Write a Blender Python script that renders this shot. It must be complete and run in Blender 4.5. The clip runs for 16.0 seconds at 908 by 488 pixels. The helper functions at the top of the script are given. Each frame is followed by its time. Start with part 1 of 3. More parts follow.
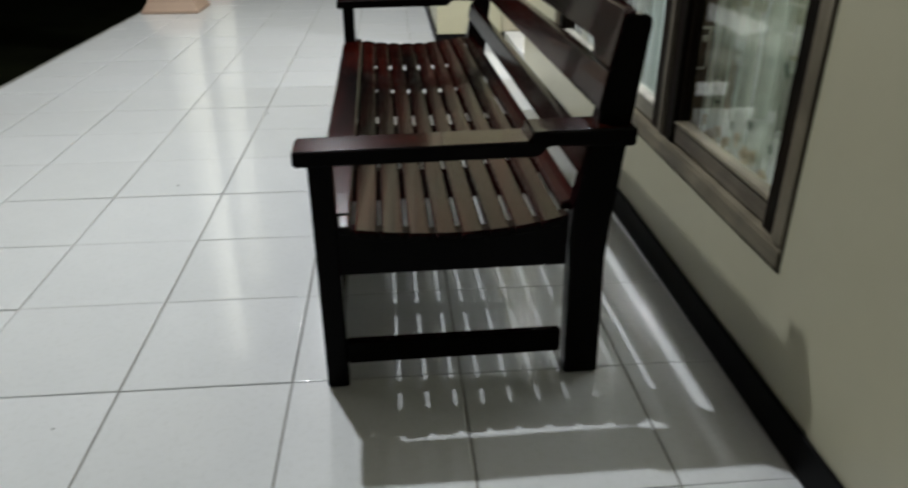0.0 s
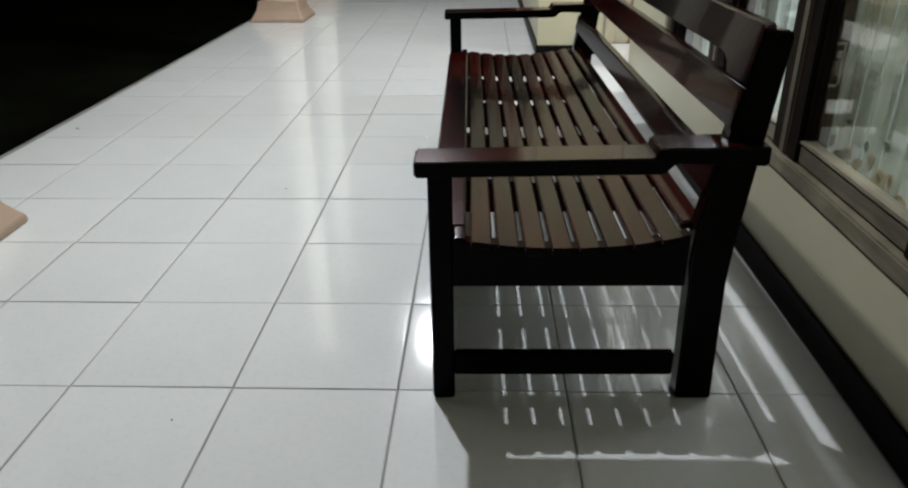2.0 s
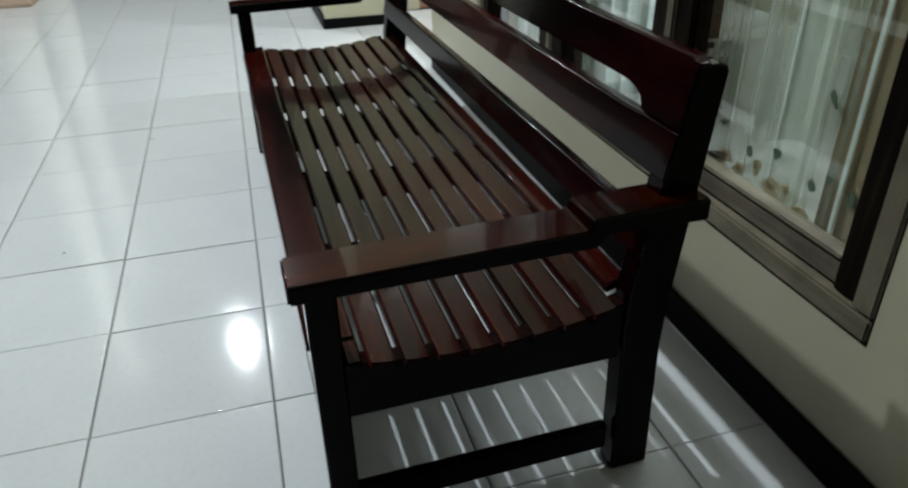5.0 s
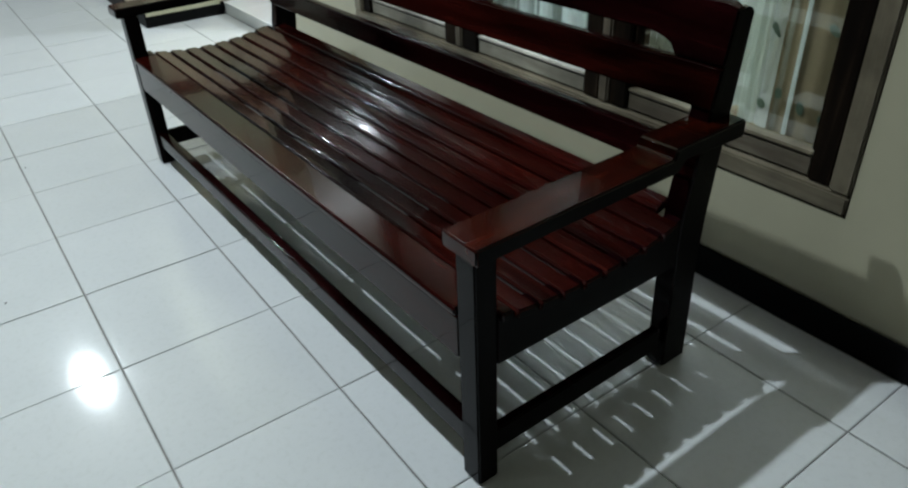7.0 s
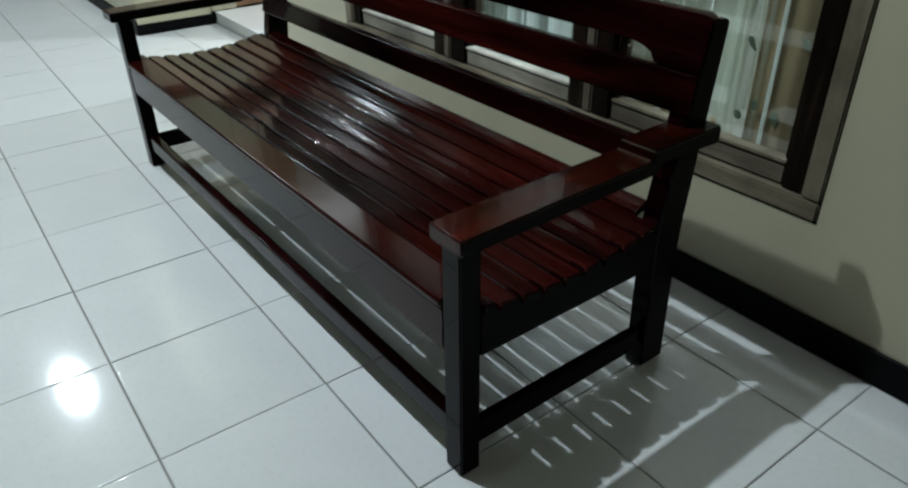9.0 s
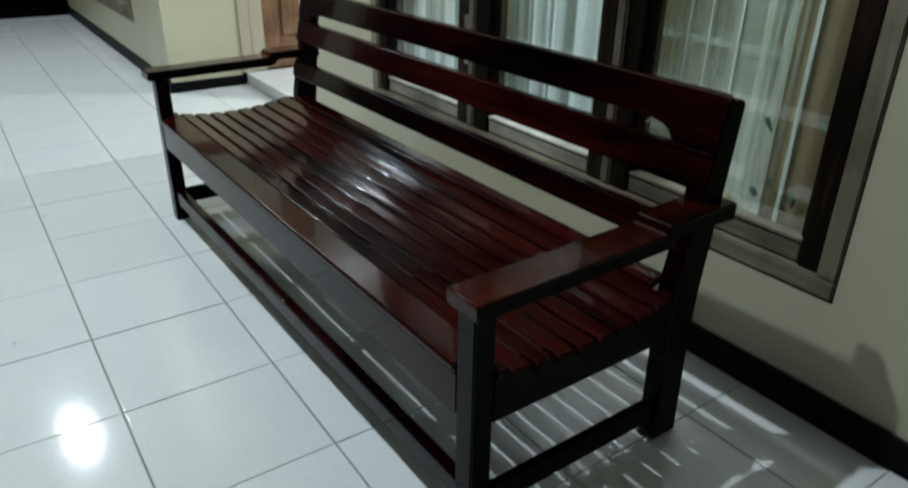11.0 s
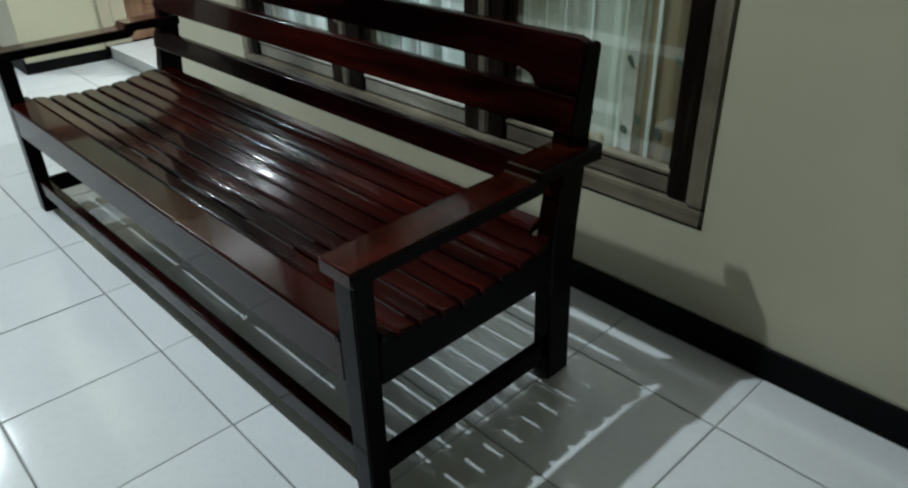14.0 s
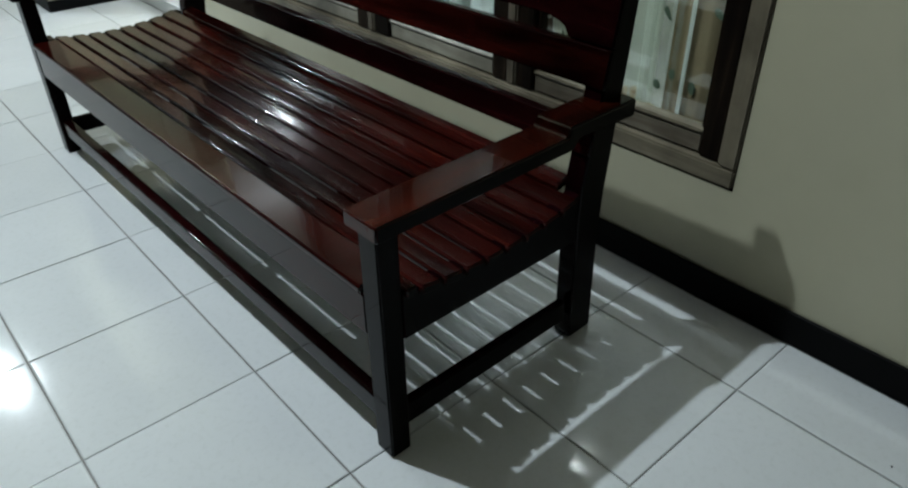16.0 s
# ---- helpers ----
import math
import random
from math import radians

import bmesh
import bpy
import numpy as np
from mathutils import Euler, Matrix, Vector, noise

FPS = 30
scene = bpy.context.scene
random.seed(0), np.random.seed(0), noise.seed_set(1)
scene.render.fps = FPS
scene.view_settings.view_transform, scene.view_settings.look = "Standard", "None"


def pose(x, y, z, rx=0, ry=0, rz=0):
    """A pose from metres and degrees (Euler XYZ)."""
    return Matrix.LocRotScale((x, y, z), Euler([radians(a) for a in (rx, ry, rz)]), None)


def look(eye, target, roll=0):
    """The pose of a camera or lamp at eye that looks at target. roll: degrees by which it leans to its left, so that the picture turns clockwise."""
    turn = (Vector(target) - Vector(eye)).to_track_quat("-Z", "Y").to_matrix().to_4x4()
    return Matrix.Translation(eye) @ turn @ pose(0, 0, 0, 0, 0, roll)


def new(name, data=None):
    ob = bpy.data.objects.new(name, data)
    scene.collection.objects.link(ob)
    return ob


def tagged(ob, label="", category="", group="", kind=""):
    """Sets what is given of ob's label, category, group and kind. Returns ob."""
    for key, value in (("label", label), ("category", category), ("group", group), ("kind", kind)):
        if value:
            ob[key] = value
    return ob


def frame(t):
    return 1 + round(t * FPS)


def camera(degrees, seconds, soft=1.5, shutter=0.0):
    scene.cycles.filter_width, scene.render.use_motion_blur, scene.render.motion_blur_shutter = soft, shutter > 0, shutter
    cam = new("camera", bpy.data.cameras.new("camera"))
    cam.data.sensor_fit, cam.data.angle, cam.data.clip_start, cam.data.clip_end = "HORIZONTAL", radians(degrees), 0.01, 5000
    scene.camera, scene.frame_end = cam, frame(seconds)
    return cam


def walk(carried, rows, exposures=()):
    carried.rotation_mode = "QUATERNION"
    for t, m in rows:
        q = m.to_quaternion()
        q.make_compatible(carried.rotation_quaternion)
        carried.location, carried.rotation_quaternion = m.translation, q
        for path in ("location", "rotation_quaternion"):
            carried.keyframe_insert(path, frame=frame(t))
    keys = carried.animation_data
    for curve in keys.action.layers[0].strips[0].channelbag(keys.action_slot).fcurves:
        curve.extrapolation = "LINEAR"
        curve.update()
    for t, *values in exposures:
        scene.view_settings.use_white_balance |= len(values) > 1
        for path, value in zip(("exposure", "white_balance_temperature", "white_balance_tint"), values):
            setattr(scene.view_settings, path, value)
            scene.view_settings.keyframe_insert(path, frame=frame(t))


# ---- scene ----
cam = camera(64.2, 16.0, soft=2.2, shutter=0.6)
PATH = [
    (0, (0.269, -1.416, 1.062), (0.416, 0.366, 0.166), -0.2),
    (0.5, (0.238, -1.401, 1.061), (0.248, 0.378, 0.146), -0.7),
    (1, (0.214, -1.391, 1.056), (0.209, 0.391, 0.147), -0.7),
    (1.5, (0.194, -1.388, 1.062), (0.131, 0.409, 0.186), -0.8),
    (2, (0.197, -1.398, 1.064), (0.122, 0.401, 0.193), -0.8),
    (2.5, (0.212, -1.391, 1.067), (0.194, 0.42, 0.217), -0.9),
    (3, (0.23, -1.383, 1.075), (0.276, 0.427, 0.225), -0.7),
    (3.5, (0.223, -1.325, 1.068), (0.406, 0.443, 0.152), 1.0),
    (3.7, (0.194, -1.274, 1.067), (0.403, 0.499, 0.165), -0.4),
    (5.8, (-0.219, -0.836, 1.194), (0.586, 0.583, 0.037), -2.1),
    (6, (-0.333, -0.819, 1.179), (0.565, 0.509, -0.018), -3.1),
    (6.2, (-0.401, -0.798, 1.214), (0.525, 0.493, 0.0), -3.6),
    (6.5, (-0.48, -0.797, 1.214), (0.477, 0.564, 0.104), -2.6),
    (7, (-0.496, -0.814, 1.2), (0.469, 0.575, 0.132), -2.4),
    (7.5, (-0.518, -0.825, 1.192), (0.442, 0.593, 0.158), -3.1),
    (8, (-0.527, -0.839, 1.188), (0.444, 0.568, 0.149), -2.0),
    (8.2, (-0.531, -0.845, 1.192), (0.463, 0.549, 0.158), -1.6),
    (10.3, (-0.538, -0.874, 1.183), (0.467, 0.524, 0.166), 0.1),
    (10.5, (-0.543, -0.872, 1.188), (0.445, 0.555, 0.194), 0.3),
    (11, (-0.55, -0.875, 1.205), (0.479, 0.6, 0.328), 0.9),
    (11.5, (-0.561, -0.875, 1.216), (0.469, 0.634, 0.402), 1.6),
    (12, (-0.558, -0.87, 1.224), (0.459, 0.653, 0.42), 1.4),
    (12.5, (-0.554, -0.875, 1.216), (0.454, 0.638, 0.382), 0.4),
    (13, (-0.53, -0.884, 1.207), (0.542, 0.542, 0.303), -0.5),
    (13.5, (-0.505, -0.891, 1.206), (0.645, 0.442, 0.258), -0.7),
    (14, (-0.486, -0.907, 1.208), (0.698, 0.369, 0.223), -1.3),
    (14.5, (-0.471, -0.903, 1.195), (0.695, 0.351, 0.162), -2.3),
    (15, (-0.476, -0.89, 1.203), (0.686, 0.372, 0.175), -1.4),
    (15.5, (-0.483, -0.875, 1.202), (0.629, 0.389, 0.122), -0.4),
    (16, (-0.479, -0.88, 1.207), (0.617, 0.378, 0.103), -0.6),
]
walk(cam, [(t, look(eye, target, roll)) for t, eye, target, roll in PATH],
     [(0, -0.03, 6470, 10), (3.7, -0.05, 6470, 10), (5.8, -0.18, 5980, 3), (16, -0.19, 5930, 2)])

# ---- light ----
world = bpy.data.worlds.new("night")
scene.world = world
world.use_nodes = True
world.node_tree.nodes["Background"].inputs[0].default_value = (0.35, 0.5, 0.8, 1)
world.node_tree.nodes["Background"].inputs[1].default_value = 0.0015


def lamp(name, place, watts, radius, colour):
    data = bpy.data.lights.new(name, "POINT")
    data.energy, data.shadow_soft_size, data.color = watts, radius, colour
    ob = new(name, data)
    ob.location = place
    return ob


lamp("porch_bulb", (-0.46, 1.25, 3.30), 240, 0.03, (0.96, 1.0, 1.03))
lamp("far_porch_bulb", (-0.38, 5.12, 3.20), 205, 0.065, (0.97, 1.0, 1.02))
# unseen lamp added in the recess to brighten entrance wall and step
lamp("entrance_fill", (2.38, 2.97, 1.75), 92, 0.05, (0.96, 1.0, 1.10))
# unseen, added at the porch bulb's mirror image to give its window glint
lamp("porch_bulb_mirror", (2.58, 1.27, 3.25), 22, 0.03, (0.97, 1.0, 0.95))
# unseen lamp added to brighten the furniture and voile inside the room
lamp("room_fill", (1.85, -1.20, 2.90), 50, 0.05, (1.0, 0.98, 0.88))


# ---- materials ----
def material(name, colour, rough=0.5, spec=0.5, metal=0.0):
    m = bpy.data.materials.new(name)
    m.use_nodes = True
    b = m.node_tree.nodes["Principled BSDF"]
    b.inputs["Base Color"].default_value = (*colour, 1)
    b.inputs["Roughness"].default_value = rough
    b.inputs["Specular IOR Level"].default_value = spec
    b.inputs["Metallic"].default_value = metal
    return m, m.node_tree, b


def node(tree, kind, **values):
    n = tree.nodes.new(kind)
    for key, value in values.items():
        n.inputs[key].default_value = value
    return n


def mapped(tree, scale, coords="Object"):
    c = tree.nodes.new("ShaderNodeTexCoord")
    s = tree.nodes.new("ShaderNodeMapping")
    s.inputs["Scale"].default_value = scale
    tree.links.new(c.outputs[coords], s.inputs["Vector"])
    return s.outputs["Vector"]


def noise_of(tree, vector, scale, detail=4, rough=0.55, distortion=0.0):
    n = node(tree, "ShaderNodeTexNoise", Scale=scale, Detail=detail, Roughness=rough, Distortion=distortion)
    tree.links.new(vector, n.inputs["Vector"])
    return n.outputs["Fac"]


def ramp(tree, fac, stops):
    r = tree.nodes.new("ShaderNodeValToRGB")
    e = r.color_ramp.elements
    while len(e) < len(stops):
        e.new(0.5)
    for el, (p, c) in zip(e, stops):
        el.position, el.color = p, (*c, 1)
    tree.links.new(fac, r.inputs["Fac"])
    return r.outputs["Color"]


def mix(tree, fac, a, b, blend="MIX"):
    m = tree.nodes.new("ShaderNodeMix")
    m.data_type, m.blend_type = "RGBA", blend
    for sock, v in ((m.inputs[0], fac), (m.inputs[6], a), (m.inputs[7], b)):
        if hasattr(v, "is_output"):
            tree.links.new(v, sock)
        elif isinstance(v, (int, float)):
            sock.default_value = v
        else:
            sock.default_value = (*v, 1)
    return m.outputs[2]


def bump(tree, bsdf, fac, strength, distance):
    b = node(tree, "ShaderNodeBump", Strength=strength, Distance=distance)
    tree.links.new(fac, b.inputs["Height"])
    tree.links.new(b.outputs["Normal"], bsdf.inputs["Normal"])


def span(tree, fac, low, high):
    r = tree.nodes.new("ShaderNodeMapRange")
    r.inputs["To Min"].default_value, r.inputs["To Max"].default_value = low, high
    tree.links.new(fac, r.inputs["Value"])
    return r.outputs["Result"]


def lacquer(name, axis, coat=0.38, depth=1.0):
    """Dark red-brown wood under a thick clear varnish, its grain along one axis."""
    m, t, b = material(name, (0.04, 0.01, 0.006), 0.3)
    s = [30.0, 30.0, 30.0]
    s[axis] = 1.6
    grain = noise_of(t, mapped(t, s), 1.0, 7, 0.62, 1.0)
    s2 = [7.0, 7.0, 7.0]
    s2[axis] = 1.3
    broad = noise_of(t, mapped(t, s2), 1.0, 3, 0.5, 0.4)
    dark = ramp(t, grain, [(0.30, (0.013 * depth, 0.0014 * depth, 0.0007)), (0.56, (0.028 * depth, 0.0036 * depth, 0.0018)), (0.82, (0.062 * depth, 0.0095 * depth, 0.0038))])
    red = ramp(t, broad, [(0.36, (0.13, 0.14, 0.15)), (0.68, (1.8, 1.65, 1.5))])
    info = t.nodes.new("ShaderNodeObjectInfo")
    tone = ramp(t, info.outputs["Random"], [(0.0, (0.72, 0.70, 0.70)), (1.0, (1.18, 1.15, 1.12))])
    col = mix(t, 1.0, mix(t, 1.0, dark, red, "MULTIPLY"), tone, "MULTIPLY")
    t.links.new(col, b.inputs["Base Color"])
    b.inputs["Coat Weight"].default_value = coat
    b.inputs["Coat IOR"].default_value = 1.5
    t.links.new(span(t, noise_of(t, mapped(t, (14, 14, 14)), 1.0, 3), 0.02, 0.05), b.inputs["Coat Roughness"])
    b.inputs["Roughness"].default_value = 0.17
    b.inputs["Specular IOR Level"].default_value = 0.30 * coat
    bump(t, b, grain, 0.10, 0.002)
    # brush waves in the varnish, drawn out along the board
    s3 = [16.0, 16.0, 16.0]
    s3[axis] = 3.5
    w = node(t, "ShaderNodeBump", Strength=0.10, Distance=0.004)
    t.links.new(noise_of(t, mapped(t, s3), 1.0, 2), w.inputs["Height"])
    t.links.new(w.outputs["Normal"], b.inputs["Coat Normal"])
    return m


# one wood: shade on legs, rails and joists is put into darker copies
WOOD_X, WOOD_Y, WOOD_Z = lacquer("varnish_x", 0, 0.31, 1.6), lacquer("varnish_y", 1, 0.26, 0.72), lacquer("shaded_varnish_z", 2, 0.17, 0.25)
SHADED_X = lacquer("shaded_varnish_x", 0, 0.06, 0.22)
# darker copy of the same wood for two back boards and front stretcher
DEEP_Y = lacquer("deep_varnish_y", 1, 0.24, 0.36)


def ceramic():
    m, t, b = material("white_ceramic", (0.74, 0.76, 0.77), 0.12, 0.36)
    v = mapped(t, (1, 1, 1))
    cloud = noise_of(t, mapped(t, (2.2, 2.2, 2.2)), 1.0, 5, 0.6)
    speck = noise_of(t, v, 60.0, 4, 0.7)
    info = t.nodes.new("ShaderNodeObjectInfo")
    col = ramp(t, cloud, [(0.3, (0.75, 0.77, 0.775)), (0.7, (0.81, 0.825, 0.83))])
    col = mix(t, 1.0, col, ramp(t, speck, [(0.25, (0.93, 0.93, 0.92)), (0.5, (1, 1, 1))]), "MULTIPLY")
    col = mix(t, 1.0, col, ramp(t, info.outputs["Random"], [(0, (0.965, 0.965, 0.96)), (1, (1, 1, 1))]), "MULTIPLY")
    t.links.new(col, b.inputs["Base Color"])
    t.links.new(span(t, cloud, 0.07, 0.125), b.inputs["Roughness"])
    bump(t, b, noise_of(t, v, 5.0, 2), 0.06, 0.004)
    return m


CERAMIC = ceramic()


def painted(name, low, high, rough=0.6, relief=0.08, spec=0.5):
    m, t, b = material(name, high, rough, spec)
    cloud = noise_of(t, mapped(t, (1.3, 1.3, 1.3)), 1.0, 6, 0.6)
    t.links.new(ramp(t, cloud, [(0.3, low), (0.68, high)]), b.inputs["Base Color"])
    bump(t, b, noise_of(t, mapped(t, (1, 1, 1)), 55.0, 4, 0.6), relief, 0.004)
    return m


# black that stands for the shade on bench ends and undersides
SHADE_BLACK = painted("shaded_face_black", (0.0012, 0.0009, 0.0008), (0.003, 0.0022, 0.0018), 0.4, 0.05, 0.05)
WALL = painted("cream_wall_paint", (0.448, 0.426, 0.294), (0.522, 0.498, 0.354), 0.32, 0.06)
CEILING = painted("brown_ceiling_paint", (0.040, 0.033, 0.026), (0.065, 0.055, 0.042), 0.75)
GROUT = painted("grey_grout", (0.12, 0.115, 0.10), (0.34, 0.33, 0.31), 0.8, 0.2)
RISER = painted("pale_cement", (0.55, 0.56, 0.54), (0.68, 0.69, 0.67), 0.5)
DOORFRAME = painted("tan_door_frame_paint", (0.36, 0.32, 0.23), (0.47, 0.43, 0.32), 0.45)
TERRACOTTA = painted("tan_stone_paint", (0.38, 0.27, 0.20), (0.50, 0.36, 0.27), 0.5, 0.1)
SHAFT = painted("white_column_paint", (0.66, 0.64, 0.56), (0.74, 0.72, 0.64), 0.5)
# darkness of the unlit yard and far room is put into these near-blacks
SOIL = painted("night_dark_soil", (0.0015, 0.002, 0.0008), (0.007, 0.008, 0.0035), 0.95, 0.5, 0.02)
NIGHT = material("night_near_black", (0.003, 0.0033, 0.003), 0.95, 0.1)[0]


def skirting():
    m, t, b = material("black_glazed_tile", (0.003, 0.003, 0.003), 0.3)
    t.links.new(span(t, noise_of(t, mapped(t, (3, 3, 3)), 1.0, 4), 0.38, 0.6), b.inputs["Roughness"])
    b.inputs["Specular IOR Level"].default_value = 0.08
    t.links.new(ramp(t, noise_of(t, mapped(t, (6, 6, 6)), 1.0, 5), [(0.3, (0.0012, 0.0012, 0.0013)), (0.8, (0.004, 0.004, 0.0042))]), b.inputs["Base Color"])
    return m


SKIRT = skirting()


def old_wood(name, stops, axis, rough=0.5, spec=0.5):
    m, t, b = material(name, stops[0][1], rough, spec)
    s = [26.0, 26.0, 26.0]
    s[axis] = 2.2
    grain = noise_of(t, mapped(t, s), 1.0, 6, 0.65, 1.0)
    stain = noise_of(t, mapped(t, (4, 4, 4)), 1.0, 5, 0.6)
    col = mix(t, 1.0, ramp(t, grain, stops), ramp(t, stain, [(0.3, (0.42, 0.40, 0.37)), (0.66, (1.3, 1.29, 1.27))]), "MULTIPLY")
    t.links.new(col, b.inputs["Base Color"])
    t.links.new(span(t, stain, rough - 0.12, rough + 0.15), b.inputs["Roughness"])
    bump(t, b, grain, 0.25, 0.002)
    return m


GREY = [(0.25, (0.125, 0.106, 0.070)), (0.5, (0.172, 0.149, 0.102)), (0.75, (0.24, 0.213, 0.155))]
WORN = [(0.25, (0.17, 0.158, 0.122)), (0.5, (0.25, 0.235, 0.188)), (0.75, (0.34, 0.322, 0.266))]
DULL = [(0.25, (0.075, 0.060, 0.040)), (0.5, (0.12, 0.100, 0.070)), (0.75, (0.19, 0.17, 0.13))]
BLACK = [(0.25, (0.003, 0.002, 0.0012)), (0.5, (0.007, 0.0045, 0.0027)), (0.75, (0.020, 0.013, 0.008))]
PALE = [(0.25, (0.30, 0.28, 0.24)), (0.5, (0.46, 0.44, 0.39)), (0.75, (0.62, 0.60, 0.55))]
# mullion wood again, with the room's light put into a lighter brown
REVEAL = [(0.25, (0.035, 0.023, 0.015)), (0.5, (0.07, 0.049, 0.033)), (0.75, (0.12, 0.09, 0.063))]
BROWN = [(0.25, (0.006, 0.004, 0.0025)), (0.5, (0.015, 0.010, 0.0063)), (0.75, (0.045, 0.031, 0.020))]
TEAK = [(0.25, (0.10, 0.048, 0.024)), (0.5, (0.185, 0.098, 0.052)), (0.75, (0.27, 0.152, 0.085))]
WORN_Y = old_wood("worn_grey_wood_y", WORN, 1)
DULL_Y, PALE_Y = old_wood("soiled_wood_y", DULL, 1), old_wood("worn_pale_wood_y", PALE, 1)
DULL_Z, REVEAL_Z = old_wood("soiled_wood_z", DULL, 2), old_wood("room_lit_reveal_wood_z", REVEAL, 2, 0.5, 0.2)
BLACK_Z = old_wood("black_brown_wood_z", BLACK, 2, 0.55, 0.06)
GREY_Y, GREY_Z = old_wood("weathered_wood_y", GREY, 1), old_wood("weathered_wood_z", GREY, 2)
BROWN_Y, BROWN_Z = old_wood("dark_frame_wood_y", BROWN, 1, 0.55, 0.06), old_wood("dark_frame_wood_z", BROWN, 2, 0.55, 0.06)
TEAK_Z, TEAK_X = old_wood("teak_door_z", TEAK, 2, 0.35), old_wood("teak_door_x", TEAK, 0, 0.35)


def glazing():
    m, t, b = material("window_glass", (0.95, 1.0, 0.97), 0.02)
    b.inputs["Transmission Weight"].default_value = 1.0
    b.inputs["IOR"].default_value = 1.6
    return m


GLASS = glazing()


def sheer(name, colours, clear_low, clear_high, bands):
    """Thin cloth: part paint, part translucent, part clear, in upright bands."""
    m, t, b = material(name, colours[0], 0.8)
    weave = noise_of(t, mapped(t, bands), 1.0, 3, 0.6)
    t.links.new(ramp(t, weave, [(0.42, colours[0]), (0.55, colours[1])]), b.inputs["Base Color"])
    clear = t.nodes.new("ShaderNodeBsdfTransparent")
    soft = node(t, "ShaderNodeBsdfTranslucent", Color=(*colours[1], 1))
    a, c = t.nodes.new("ShaderNodeMixShader"), t.nodes.new("ShaderNodeMixShader")
    a.inputs[0].default_value = 0.3
    t.links.new(b.outputs[0], a.inputs[1])
    t.links.new(soft.outputs[0], a.inputs[2])
    r = t.nodes.new("ShaderNodeMapRange")
    r.inputs["From Min"].default_value, r.inputs["From Max"].default_value = 0.35, 0.65
    r.inputs["To Min"].default_value, r.inputs["To Max"].default_value = clear_high, clear_low
    t.links.new(weave, r.inputs["Value"])
    t.links.new(r.outputs["Result"], c.inputs[0])
    t.links.new(a.outputs[0], c.inputs[1])
    t.links.new(clear.outputs[0], c.inputs[2])
    t.links.new(c.outputs[0], t.nodes["Material Output"].inputs[0])
    return m


def curtain_cloth():
    return sheer("sheer_curtain", ((0.36, 0.43, 0.39), (0.84, 0.91, 0.89)), 0.04, 0.52, (1, 21, 0.25))


def voile_cloth():
    return sheer("green_voile", ((0.44, 0.49, 0.38), (0.60, 0.66, 0.55)), 0.50, 0.74, (1, 11, 0.3))


CURTAIN = curtain_cloth()
VOILE = voile_cloth()
PLEAT = sheer("white_pleat_cloth", ((0.50, 0.54, 0.49), (0.64, 0.68, 0.64)), 0.05, 0.25, (1, 60, 2))
DRAPE = painted("tan_drape_cloth", (0.135, 0.103, 0.052), (0.19, 0.148, 0.082), 0.85)
OCHRE = painted("deep_ochre_print", (0.13, 0.085, 0.03), (0.20, 0.14, 0.055), 0.8)
PETAL = painted("ochre_print", (0.20, 0.16, 0.08), (0.30, 0.25, 0.14), 0.8)
LEAF = painted("dark_green_print", (0.03, 0.05, 0.03), (0.07, 0.10, 0.06), 0.8)
STEEL = material("dull_steel", (0.55, 0.54, 0.5), 0.35, 0.5, 1.0)[0]
WHITE = painted("white_furniture_paint", (0.62, 0.64, 0.62), (0.72, 0.74, 0.72), 0.4)


# ---- mesh helpers ----
def add_box(bm, x0, x1, y0, y1, z0, z1):
    vs = [bm.verts.new(p) for p in ((x0, y0, z0), (x1, y0, z0), (x1, y1, z0), (x0, y1, z0), (x0, y0, z1), (x1, y0, z1), (x1, y1, z1), (x0, y1, z1))]
    for f in ((3, 2, 1, 0), (4, 5, 6, 7), (0, 1, 5, 4), (1, 2, 6, 5), (2, 3, 7, 6), (3, 0, 4, 7)):
        bm.faces.new([vs[i] for i in f])
    return bm


def soften(bm, width, segments=2):
    bmesh.ops.bevel(bm, geom=bm.edges[:], offset=width, segments=segments, affect="EDGES", clamp_overlap=True)
    return bm


def boxed(x0, x1, y0, y1, z0, z1, bevel=0.0, segments=2):
    bm = add_box(bmesh.new(), x0, x1, y0, y1, z0, z1)
    return soften(bm, bevel, segments) if bevel else bm


def prism(points, axis, a, b, bevel=0.0, segments=2):
    """An outline drawn in the two axes other than the given one, drawn out along it from a to b."""
    bm = bmesh.new()

    def at(p, w):
        q = list(p)
        q.insert(axis, w)
        return bm.verts.new(q)

    lo, hi = [at(p, a) for p in points], [at(p, b) for p in points]
    n = len(points)
    bm.faces.new(lo)
    bm.faces.new(hi[::-1])
    for i in range(n):
        j = (i + 1) % n
        bm.faces.new((lo[j], lo[i], hi[i], hi[j]))
    bmesh.ops.recalc_face_normals(bm, faces=bm.faces[:])
    return soften(bm, bevel, segments) if bevel else bm


ROUNDED = (WOOD_X, WOOD_Y, WOOD_Z, SHADED_X, DEEP_Y)


